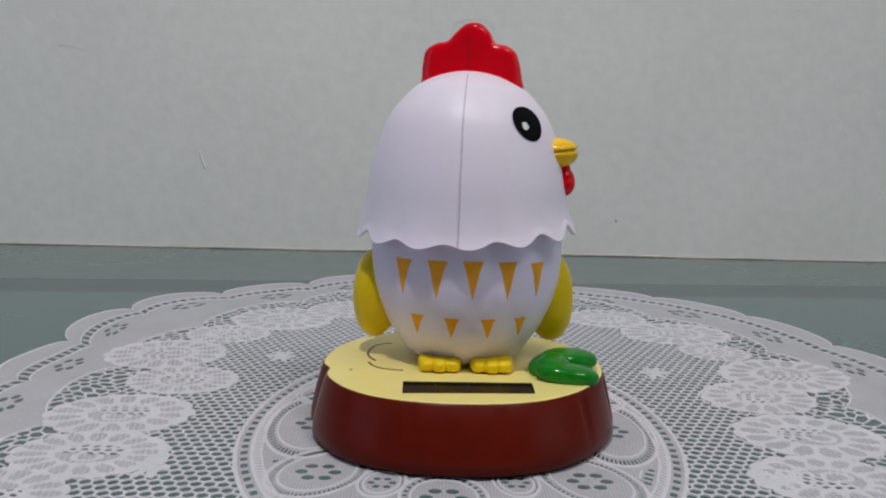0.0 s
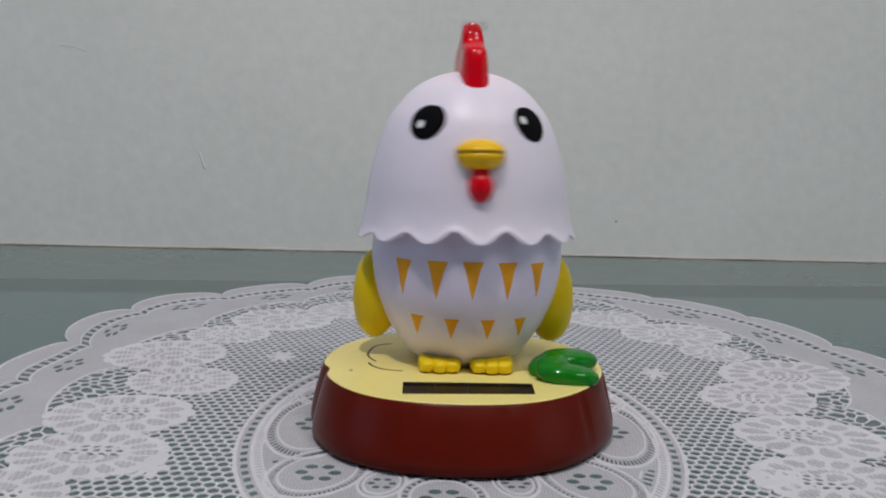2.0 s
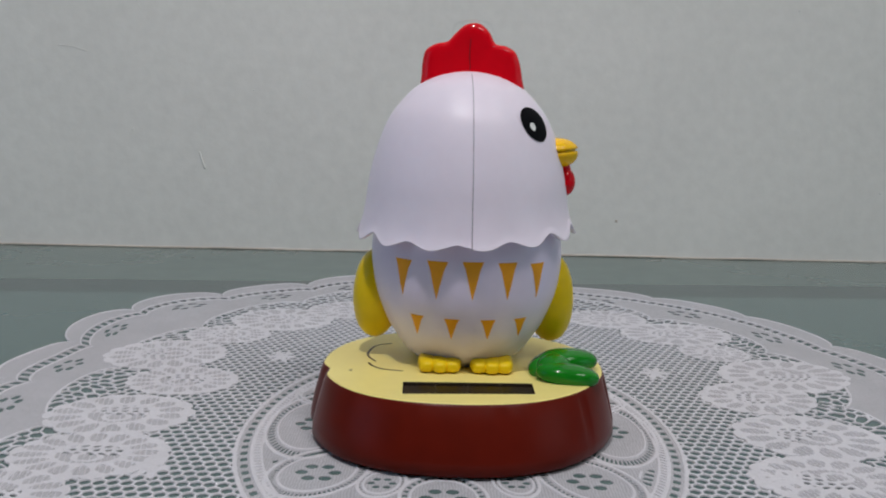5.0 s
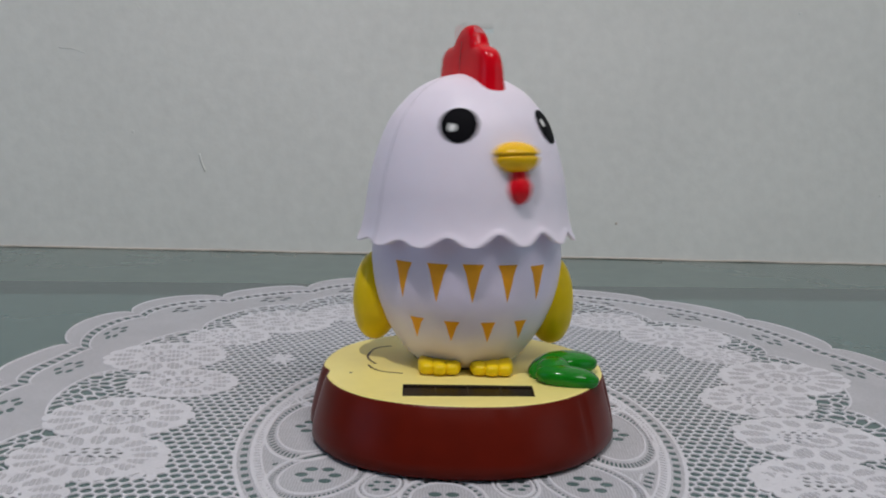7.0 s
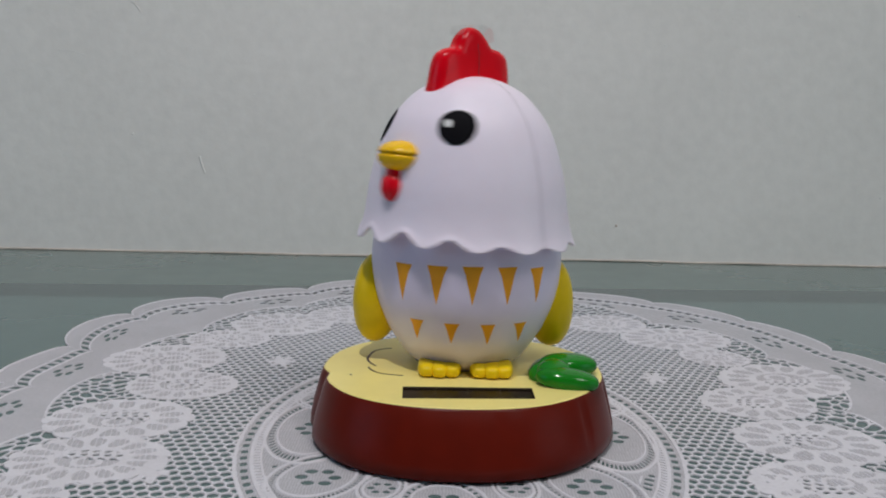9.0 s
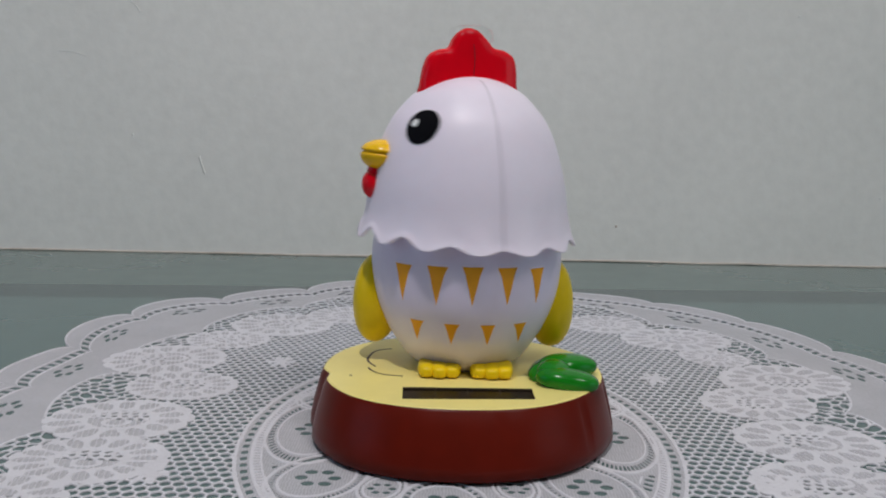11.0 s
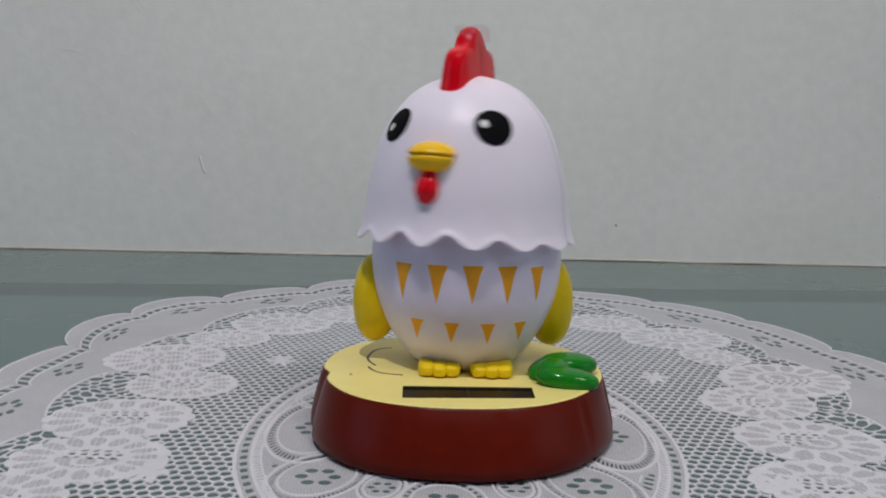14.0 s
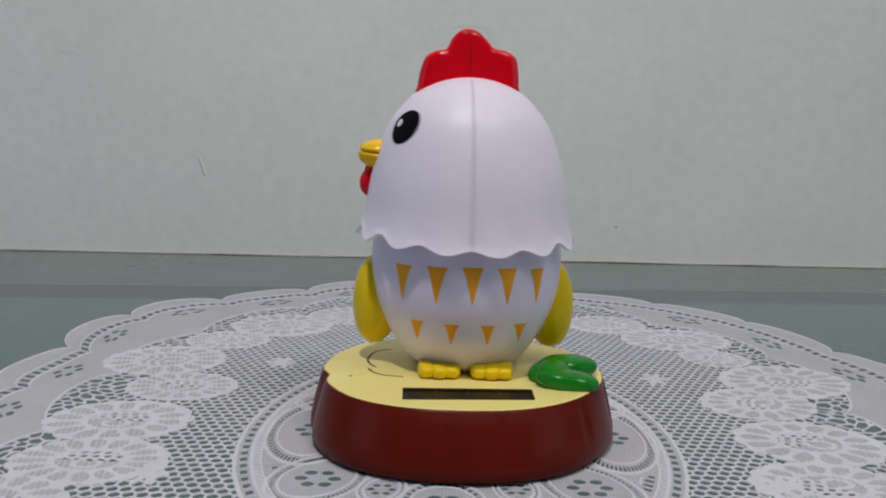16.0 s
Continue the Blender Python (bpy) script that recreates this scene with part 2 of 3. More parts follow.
def march(field, xs, ys, z_top, z_low):
    """A flat sheet with thickness where field > 0, with smooth contours: points and faces."""
    ny, nx = field.shape
    f = np.where(np.abs(field) < 1e-6, 1e-6, field)
    ins = f > 0
    X, Y = np.meshgrid(xs, ys)
    corner = np.stack([X.ravel(), Y.ravel()], 1)
    th = f[:, :-1] / (f[:, :-1] - f[:, 1:] + 1e-12)
    tv = f[:-1] / (f[:-1] - f[1:] + 1e-12)
    th, tv = np.clip(th, 0.02, 0.98), np.clip(tv, 0.02, 0.98)
    he = np.stack([(X[:, :-1] + th * (X[:, 1:] - X[:, :-1])).ravel(), Y[:, :-1].ravel()], 1)
    ve = np.stack([X[:-1].ravel(), (Y[:-1] + tv * (Y[1:] - Y[:-1])).ravel()], 1)
    pts = np.concatenate([corner, he, ve])
    o1, o2 = nx * ny, nx * ny + ny * (nx - 1)
    J, I = np.meshgrid(np.arange(ny - 1), np.arange(nx - 1), indexing="ij")
    ids = [J * nx + I, J * nx + I + 1, (J + 1) * nx + I + 1, (J + 1) * nx + I,
           o1 + J * (nx - 1) + I, o2 + J * nx + I + 1, o1 + (J + 1) * (nx - 1) + I, o2 + J * nx + I]
    case = (ins[:-1, :-1] * 1 + ins[:-1, 1:] * 2 + ins[1:, 1:] * 4 + ins[1:, :-1] * 8)
    loops, sizes, segs = [], [], []
    for c in range(1, 15):
        mask = case == c
        if not mask.any():
            continue
        poly = []
        for k in range(4):
            a, b = c >> k & 1, c >> ((k + 1) % 4) & 1
            if a:
                poly.append(k)
            if a != b:
                poly.append(4 + k)
        q = np.stack([ids[k][mask] for k in poly], 1)
        loops.append(q.ravel())
        sizes.append(np.full(len(q), len(poly)))
        for k in range(len(poly)):
            a, b = poly[k], poly[(k + 1) % len(poly)]
            if a > 3 and b > 3:
                segs.append(np.stack([ids[a][mask], ids[b][mask]], 1))
    full = np.pad(case == 15, ((0, 0), (1, 1)))
    d = np.diff(full.astype(np.int8), axis=1)
    j0, i0 = np.nonzero(d == 1)
    _, i1 = np.nonzero(d == -1)
    q = np.stack([j0 * nx + i0, j0 * nx + i1, (j0 + 1) * nx + i1, (j0 + 1) * nx + i0], 1)
    loops.append(q.ravel())
    sizes.append(np.full(len(q), 4))
    segs = np.concatenate(segs)
    loops, sizes = np.concatenate(loops), np.concatenate(sizes)
    used, inv = np.unique(np.concatenate([loops, segs.ravel()]), return_inverse=True)
    tops = np.column_stack([pts[used], np.full(len(used), z_top)])
    lp, sg = inv[:len(loops)], inv[len(loops):].reshape(-1, 2)
    rim, rinv = np.unique(sg, return_inverse=True)
    lows = tops[rim].copy()
    lows[:, 2] = z_low
    low = rinv.reshape(-1, 2) + len(tops)
    walls = np.stack([sg[:, 1], sg[:, 0], low[:, 0], low[:, 1]], 1)
    verts = np.concatenate([tops, lows])
    return verts, np.concatenate([lp, walls.ravel()]), np.concatenate([sizes, np.full(len(walls), 4)])


def mesh_from(name, verts, loops, sizes):
    me = bpy.data.meshes.new(name)
    me.vertices.add(len(verts))
    me.vertices.foreach_set("co", verts.astype(np.float32).ravel())
    me.loops.add(len(loops))
    me.loops.foreach_set("vertex_index", loops.astype(np.int32))
    me.polygons.add(len(sizes))
    me.polygons.foreach_set("loop_start", np.concatenate([[0], np.cumsum(sizes)[:-1]]).astype(np.int32))
    me.update(calc_edges=True)
    me.validate()
    return me


def hex_hole(x, y, pitch):
    """Distance from the nearest cell's centre, as a hexagon measures it."""
    row = pitch * 0.866
    best = None
    for off in (0, 1):
        yy = (y / (2 * row) + 0.5 * off)
        dy = (yy - np.round(yy)) * 2 * row
        xx = x / pitch + 0.5 * off
        dx = (xx - np.round(xx)) * pitch
        d = np.maximum(np.abs(dx), np.abs(dx) * 0.5 + np.abs(dy) * 0.866)
        best = d if best is None else np.minimum(best, d)
    return best


def lace_fields(x, y):
    """Signed fields of the woven patches and of the cords, in ring radii."""
    r, th = np.hypot(x, y), np.degrees(np.arctan2(y, x))
    d = th - 85.9
    idx = d / (360 / 26) - 0.30 * np.sin(np.radians(2 * d))
    ph = (idx - np.floor(idx)) - 0.5
    lift = np.sqrt(np.clip(1 - (2 * ph) ** 2, 0, 1))
    sin = np.abs(np.sin(np.radians(th)))
    near = np.exp(-((180 - np.abs(th)) / 20) ** 2)
    rim = 2.71 - 0.28 * near + 0.05 * np.clip(sin * 1.3, 0, 1) + 0.12 * np.exp(-((th - 142) / 11) ** 2) + (0.185 - 0.095 * np.exp(-((th - 45) / 28) ** 2)) * (lift - 0.40) \
        - 0.07 * np.exp(-((th - 92) / 32) ** 2) - 0.10 * np.exp(-((th - 161) / 6) ** 2) \
        - 0.075 * np.exp(-((th - 124) / 11) ** 2) - 0.10 * np.exp(-((th - 66) / 8) ** 2) + 0.06 * np.exp(-((th - 40) / 9) ** 2)
    lad = rim - 0.130 - 0.085 * lift
    # the border's inner edge: seventeen net pockets between cusps
    q = idx * 17 / 26 - 0.5
    q = q - np.floor(q)
    pocket = np.sqrt(np.clip(1 - (2 * q - 1) ** 2, 0, 1))
    cusp = 1.85 + 0.36 * sin + 0.15 * np.exp(-((th - 28) / 18) ** 2) - 0.03 * near
    inner = cusp + 0.17 * pocket
    w = 0.0075
    weave = np.minimum(rim - r, r - inner)
    cord = w * 1.1 - np.abs(r - rim + w)
    cord = np.maximum(cord, w * 0.9 - np.abs(r - inner))
    cord = np.maximum(cord, w * 0.7 - np.abs(r - lad - 0.040))
    cord = np.maximum(cord, w * 0.9 - np.abs(r - lad + 0.042))
    # ladder of slots that follows each scallop
    k = (idx * 10) % 1 - 0.5
    slot = np.minimum(0.031 - np.abs(r - lad), (0.30 - np.abs(k)) * 0.06)
    weave = np.minimum(weave, -slot)
    # six eyelets in every scallop
    for j in range(6):
        a = math.pi * j / 3
        tx, ry = ph * 0.62 - 0.092 * math.cos(a), r - (rim - 0.355) - 0.046 * math.sin(a)
        weave = np.minimum(weave, (np.hypot(tx / 0.033, ry / 0.0185) - 1) * 0.0185)
    ring = np.hypot(x + 0.013, y)
    # coarse net under the border and fine net inside it
    wx = x + 0.022 * np.sin(19 * y + 3 * x) + 0.010 * np.sin(37 * x - 11 * y)
    wy = y + 0.020 * np.sin(17 * x + 2 * y) + 0.010 * np.sin(33 * y + 17 * x)
    coarse = hex_hole(wx, wy * 1.42, 0.074) - 0.0318
    fine = hex_hole(x + 0.0025 * np.sin(9 * y) + 0.0012 * np.sin(31 * y + 5 * x), y * 1.274 + 0.0025 * np.sin(8 * x + 1), 0.0533) - 0.0221
    zone = np.clip((r - (cusp - 0.14)) * 40, -1, 1)
    net = np.where(zone > 0, coarse, fine)
    net = np.minimum(net, np.minimum(inner - r, ring - 0.97))
    # flowers on the net
    petals = np.full_like(r, -1.0)
    fill = np.full_like(r, -1.0)
    veins = np.full_like(r, -1.0)
    rnd = random.Random(11)
    for cx, cy, ra, rb in FLOWERS:
        turn = rnd.uniform(-0.12, 0.12)
        sel = np.hypot(x - cx, y - cy) < 0.5
        if not sel.any():
            continue
        px, py = x[sel] - cx, y[sel] - cy
        lx, ly = px * math.cos(turn) + py * math.sin(turn), -px * math.sin(turn) + py * math.cos(turn)
        n = rnd.choice((14, 15, 16))
        rho, phi = np.hypot(lx / ra, ly / rb), np.arctan2(ly / rb, lx / ra) + rnd.uniform(0, 6)
        scal = np.abs(np.cos(phi * n / 2))
        edge = 0.93 + 0.085 * np.sqrt(scal)
        g = 0.5 * (ra + rb)
        f = (edge - rho) * g
        frac = (phi * n / (2 * math.pi)) % 1 - 0.5
        which = np.floor(phi * n / (2 * math.pi)) * 12.9898
        odd = np.sin(which) * 0.5
        win = (1 - np.hypot(frac / 0.39, (rho - 0.70 - 0.03 * odd) / (0.20 + 0.05 * odd))) * 0.03
        hatch = np.sin((lx * math.cos(turn) - ly * math.sin(turn)) * 250 + ly * 90) * 0.0045 - 0.0034
        ux, uy = rho * np.cos(phi), rho * np.sin(phi)
        ring_ = 0.035 - np.abs(np.hypot(ux + 0.15, uy + 0.02) - 0.17)
        core = 0.42 - rho
        holes = hex_hole(lx * 0.8 + 0.01 * np.sin(60 * ly), ly * 1.25, 0.040) - 0.0125
        cloth = np.minimum(f, -np.minimum(win, -hatch))
        cloth = np.where((core > 0) & (ux > -0.02), np.minimum(cloth, holes), cloth)
        cloth = np.where((core > 0) & (ux <= -0.02), np.minimum(cloth, np.maximum(ring_ * 0.2, hatch)), cloth)
        fill[sel] = np.maximum(fill[sel], np.where(core > 0, np.minimum(f, np.where(ux > -0.02, holes, f)), f))
        petals[sel] = np.maximum(petals[sel], f)
        veins[sel] = np.where(f > -0.001, cloth, veins[sel])
    out = petals < -0.004
    net = np.where(out, net, -0.01)
    cord = np.where(out | (r > inner + 0.03), cord, np.minimum(cord, -0.003))
    weave = np.maximum(np.where(out | (r > inner), weave, -0.01), fill)
    cord = np.maximum(cord, np.maximum(net, veins))
    # small sprigs on the fine net
    for deg in (141.7, 32.8, 88, 196, 250, 300, 345):
        a = radians(deg)
        px, py = x - 1.32 * math.cos(a), y - 1.32 * math.sin(a)
        rho, phi = np.hypot(px, py), np.arctan2(py, px)
        cord = np.maximum(cord, (0.055 + 0.03 * np.cos(6 * phi) - rho) * 0.8)
    # the medallion in the middle
    med = 0.988 - ring
    k = (th / 360 * 116) % 1 - 0.5
    med = np.minimum(med, -np.minimum(0.0145 - np.abs(ring - 0.944), (0.28 - np.abs(k)) * 0.051))
    cm = np.maximum(w * 1.1 - np.abs(ring - 0.980), w - np.abs(ring - 0.913))
    cm = np.maximum(cm, w * 0.6 - np.abs(ring - 0.872))
    # a band of close diagonal stitches inside the ring
    cm = np.maximum(cm, np.minimum(0.014 - np.abs(ring - 0.893), (np.abs((th / 360 * 260 + 12 * ring) % 1 - 0.5) - 0.27) * 0.02))
    free = np.full_like(r, 1.0)
    for deg, dist, at, ar, eye in OVALS:
        a = radians(deg)
        px, py = x - dist * math.cos(a), y - dist * math.sin(a)
        lr, lt = px * math.cos(a) + py * math.sin(a), -px * math.sin(a) + py * math.cos(a)
        rho, phi = np.hypot(lt / at, lr / ar), np.arctan2(lr / ar, lt / at)
        g = 0.5 * (at + ar)
        n = 64 if max(at, ar) > 0.2 else 30
        k = (phi / (2 * math.pi) * n) % 1 - 0.5
        slot = np.minimum((0.065 - np.abs(rho - 0.88)) * g, (0.27 - np.abs(k)) * 2 * math.pi * g / n)
        med = np.minimum(med, -slot)
        cm = np.maximum(cm, np.maximum(w * 0.9 - np.abs(rho - 1.0) * g, w * 0.7 - np.abs(rho - 0.76) * g))
        free = np.minimum(free, rho - 1.12)
        for j in range(6):
            b = math.pi * j / 3
            e = np.hypot((px - 2.5 * eye * math.cos(b)) / eye, (py - 1.75 * eye * math.sin(b)) / (eye * 0.62)) - 1
            med = np.minimum(med, e * eye * 0.6)
    # a finer ladder between the ovals
    k = (th / 360 * 150) % 1 - 0.5
    fine_slot = np.minimum(np.minimum(0.019 - np.abs(r - 0.825), (0.27 - np.abs(k)) * 0.035), free * 0.2)
    med = np.minimum(med, -fine_slot)
    cm = np.maximum(cm, np.minimum(w * 0.7 - np.abs(r - 0.792), free * 0.2))
    weave = np.maximum(weave, np.where(ring < 1.0, med, -1))
    cm = np.where(ring < 1.0, cm, -1)
    return weave, np.maximum(cord, cm)


FLOWERS = [(-1.47, 0.47, 0.293, 0.175), (-1.71, 0.82, 0.345, 0.218), (-1.61, 0.08, 0.344, 0.204), (-1.56, -0.27, 0.331, 0.184),
           (-1.78, -0.56, 0.30, 0.17), (-1.46, 1.17, 0.264, 0.155), (-1.19, 1.48, 0.342, 0.225), (1.46, 1.38, 0.369, 0.205),
           (1.06, 1.66, 0.287, 0.185), (1.59, 1.06, 0.21, 0.143), (1.56, 0.43, 0.304, 0.187), (1.85, 0.73, 0.374, 0.222),
           (1.61, 0.03, 0.343, 0.205), (1.50, -0.33, 0.332, 0.182), (1.72, -0.62, 0.31, 0.18)]
FLOWERS += [(d * math.cos(radians(g)), d * math.sin(radians(g)), 0.31, 0.19) for g, d in
            ((74, 1.85), (88, 1.87), (101, 1.85), (114, 1.88), (214, 1.66), (231, 1.62), (248, 1.64), (265, 1.62), (282, 1.62),
             (299, 1.62), (316, 1.64))]
OVALS = [(g, d, at, ar, 0.027) for g, d, at, ar in
         ((177, 0.68, 0.30, 0.215), (211.5, 0.69, 0.16, 0.215), (261, 0.52, 0.17, 0.15), (323, 0.63, 0.155, 0.235), (2.5, 0.68, 0.30, 0.20),
          (60, 0.63, 0.245, 0.25), (116, 0.63, 0.245, 0.25))]
OVALS += [(g, d, 0.088, 0.105, 0.017) for g, d in ((232.5, 0.535), (297, 0.45), (24, 0.80), (156, 0.80), (88, 0.47))]


def doily():
    step = 0.0064
    xs = np.arange(-3.0, 3.0 + step, step)
    x, y = np.meshgrid(xs, xs)
    weave, cord = lace_fields(x, y)
    edge = np.maximum(np.abs(x), np.abs(y)) > 2.99
    cloth = new("lace_doily")
    tagged(cloth, "white cotton lace doily with flowers and scalloped edge", "doily")
    for name, f, top, m, label in (("weave", weave, 0.00032, WEAVE, "sheer white woven patches"),
                                   ("cord", cord, 0.00055, CORD, "white net threads and outlines")):
        f = np.where(edge, -1.0, f)
        v, l, s = march(f, xs * U, xs * U * STRETCH, top, 0.0001)
        ob = link(name, mesh_from(name, v, l, s), m, cloth, label, smooth=False)
        ob["kind"] = "stuff"
    return cloth


# ---- the toy ----
AX = 16.5                     # the body's axis behind the doily's centre, in millimetres
TOP = 16.8                    # height of the stump's upper face


def lathe_rows(profile, angles, wave=None):
    rows = []
    for r, z in profile:
        row = []
        for a in angles:
            dr, dz = wave(a, z, r) if wave else (0, 0)
            row.append(Vector(((r + dr) * math.sin(a), -(r + dr) * math.cos(a), z + dz)) * MM)
        rows.append(row)
    return rows


BODY = smooth_curve([(0.1, 14.95), (9.2, 15.2), (13.1, 17.0), (16.4, 19.45), (18.9, 22.7), (21.7, 27.0), (23.5, 30.7), (25.25, 35.0), (26.3, 39.4),
                     (26.7, 43.5), (26.8, 48.1), (26.2, 53.2), (24.5, 58.3), (19.4, 63.4), (9.2, 66.0), (0.1, 66.5)], 5)
HEAD = smooth_curve([(0.1, 97.5), (4.8, 97.1), (10.0, 95.6), (14.9, 92.9), (18.4, 89.5), (21.7, 85.2), (24.3, 79.5), (26.3, 73.0),
                     (27.5, 67.5), (28.2, 62.4), (28.75, 58.9), (29.45, 55.8), (30.4, 53.5)], 5)


def on_profile(profile, z):
    """Radius of a profile at the height z."""
    pts = sorted((p[1], p[0]) for p in profile)
    return float(np.interp(z, [p[0] for p in pts], [p[1] for p in pts]))


def patch(bm, profile, az, z0, shape, proud, steps=7, z_shift=0.0):
    """A print on a turned body: shape gives (across in mm, along the slope in mm) rings from the middle outwards."""
    pts = [(p[0], p[1]) for p in profile]
    s = [0.0]
    for a, b in zip(pts, pts[1:]):
        s.append(s[-1] + math.hypot(b[0] - a[0], b[1] - a[1]))
    zs, rs = [p[1] for p in pts], [p[0] for p in pts]
    up = zs[-1] > zs[0]
    s_mid = float(np.interp(z0, zs, s)) if up else float(np.interp(-z0, [-z for z in zs], s))

    def place(across, along):
        q = s_mid + (along if up else -along)
        r, z = float(np.interp(q, s, rs)), float(np.interp(q, s, zs))
        a = az + across / r
        return Vector(((r + proud) * math.sin(a), -(r + proud) * math.cos(a), z + z_shift + proud * 0.3)) * MM
    rings = [[place(x * k / steps, y * k / steps) for x, y in shape] for k in range(1, steps + 1)]
    vs = grid_faces(bm, rings)
    c = bm.verts.new(place(0, 0))
    n = len(shape)
    for i in range(n):
        bm.faces.new((c, vs[0][i], vs[0][(i + 1) % n]))
    return place


def stump_outline(t, grow):
    """The stump's outline: nearly round, with a dent on one side; t is the angle from the right, anticlockwise."""
    c, s = math.cos(t), math.sin(t)
    n = 2.15
    r = (abs(c / 38.9) ** n + abs(s / (35.3 if s > 0 else 36.9)) ** n) ** (-1 / n)
    deg = math.degrees(t) % 360
    r -= 1.5 * math.exp(-((deg - 194) / 5.0) ** 2) - 0.2 * math.exp(-((deg - 184) / 8) ** 2)
    r += 1.5 * math.exp(-((deg - 228) / 25) ** 2) - 0.7 * math.exp(-((deg - 325) / 20) ** 2)
    grow *= 1 + 0.85 * max(0, -s) ** 2 if grow > 0 else 1
    return ((r + grow) * c, 9.0 + (r + grow) * s)


def toy():
    toy = new("dancing_chicken_toy")
    toy.matrix_world = pose(0, 0, 0.0008)
    tagged(toy, "plastic solar chicken toy on a brown stump, on a doily", "toy")
    # stump
    n = 180
    ang = [2 * math.pi * i / n for i in range(n)]
    groove = {30: 0.5, 346: 1.0, 352: 0.7, 320: 0.4, 283: 0.3, 250: 0.2, 60: 0.4, 120: 0.4}

    def ring(z, grow):
        row = []
        for t in ang:
            deg = math.degrees(t) % 360
            cut = sum(d * math.exp(-((deg - g) / 1.3) ** 2) for g, d in groove.items()) if 4 < z < TOP - 1 else 0
            x, y = stump_outline(t, grow - cut)
            row.append(Vector((x, y, z)) * MM)
        return row
    bm = bmesh.new()
    rows = [ring(0.25, 0.8), ring(0.0, 1.9), ring(0.3, 2.9), ring(1.2, 3.4), ring(4, 3.2), ring(8, 2.4), ring(12, 1.35), ring(15, 0.55),
            ring(TOP - 0.9, 0.1), ring(TOP - 0.35, -0.1), ring(TOP - 0.15, -0.5)]
    grid_faces(bm, rows, True, True, False)
    part("stump", bm, BARK, toy, "red-brown plastic stump side")
    # upper face with the cell's recess
    bm = bmesh.new()
    rim = [bm.verts.new(v) for v in ring(TOP + 0.05, -0.75)]
    low = [bm.verts.new(v) for v in ring(TOP - 0.25, -0.3)]
    for i in range(n):
        bm.faces.new((low[i], low[(i + 1) % n], rim[(i + 1) % n], rim[i]))
    hole = [bm.verts.new(Vector((x, y, TOP + 0.05)) * MM) for x, y in CELL_CORNERS]
    edges = [bm.edges.get((rim[i], rim[(i + 1) % n])) for i in range(n)]
    edges += [bm.edges.new((hole[i], hole[(i + 1) % 4])) for i in range(4)]
    bmesh.ops.triangle_fill(bm, edges=edges, use_beauty=True)
    deep = [bm.verts.new(v.co - Vector((0, 0, 0.6 * MM))) for v in hole]
    # the recess walls are near-black, the slot's shade painted on them
    for i in range(4):
        bm.faces.new((hole[i], hole[(i + 1) % 4], deep[(i + 1) % 4], deep[i])).material_index = 1
    part("stump_top", bm, [CREAM, DARK], toy, "pale yellow upper face of the stump", smooth=False)
    bm = bmesh.new()
    grow = [(x + 0.3 * (1 if x > 0 else -1), y) for x, y in CELL_CORNERS]
    lo = [bm.verts.new(Vector((x, y, TOP - 1.2)) * MM) for x, y in grow]
    hi = [bm.verts.new(Vector((x, y, TOP - 0.45)) * MM) for x, y in grow]
    bm.faces.new(hi)
    for i in range(4):
        bm.faces.new((lo[i], lo[(i + 1) % 4], hi[(i + 1) % 4], hi[i]))
    cell = part("solar_panel", bm, CELL, toy, "dark brown solar cell set in a slot", smooth=False)
    for k in (0.25, 0.5, 0.75):
        (ax, ay), (bx, by), (ex, ey), (dx, dy) = CELL_CORNERS
        bm = bmesh.new()
        p, q = Vector((ax + (bx - ax) * k, ay + (by - ay) * k, TOP - 0.43)) * MM, Vector((dx + (ex - dx) * k, dy + (ey - dy) * k, TOP - 0.43)) * MM
        tube(bm, [p, q], 0.07 * MM, 6, 0.3)
        part("contact_line", bm, DARK, cell)
    # printed growth rings
    for pts in ([(-21.2, 26.1), (-24.0, 24.9), (-26.2, 22.0), (-27.3, 15.5), (-26.6, 11), (-24.5, 6.9)], [(-26.3, 5.4), (-24.9, 2.2), (-21.9, -0.5), (-16.5, -1.8)]):
        bm = bmesh.new()
        tube(bm, [Vector((x, y, TOP + 0.06)) * MM for x, y in smooth_curve(pts, 6)], 0.34 * MM, 6, 0.25)
        part("growth_ring", bm, INK, toy, "thin brown printed line")
    bm = bmesh.new()
    blob(bm, Vector((-30.5, -2.2, TOP + 0.05)) * MM, (0.45 * MM, 0.5 * MM, 0.06 * MM), None, 10, 6)
    part("speck", bm, INK, toy, "small dark speck on the top")
    for x, y in ((23.5, -23.8), (-24, -24), (24, 36), (-24, 36)):
        bm = bmesh.new()
        blob(bm, Vector((x, y, 0.55)) * MM, (1.6 * MM, 1.6 * MM, 0.7 * MM), None, 14, 8, 0.8)
        part("rubber_foot", bm, DARK, toy, "small black rubber foot")
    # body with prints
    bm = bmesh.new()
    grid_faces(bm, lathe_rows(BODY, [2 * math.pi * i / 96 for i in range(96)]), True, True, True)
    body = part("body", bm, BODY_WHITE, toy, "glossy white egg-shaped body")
    body.location = (0.2 * MM, AX * MM, 0)
    # flat dark ring: the shade of the gap round the body, as colour only
    bm = bmesh.new()
    slot = [2 * math.pi * i / 72 for i in range(72)]
    grid_faces(bm, [[Vector((q * math.cos(t), AX + 2.6 + q * math.sin(t), TOP + lift)) * MM for t in slot] for q, lift in ((11.0, 0.07), (14.2, 0.07), (14.3, 0.0))])
    part("body_gap_shade", bm, DARK, toy, "flat dark ring that paints the shaded gap round the body's foot")
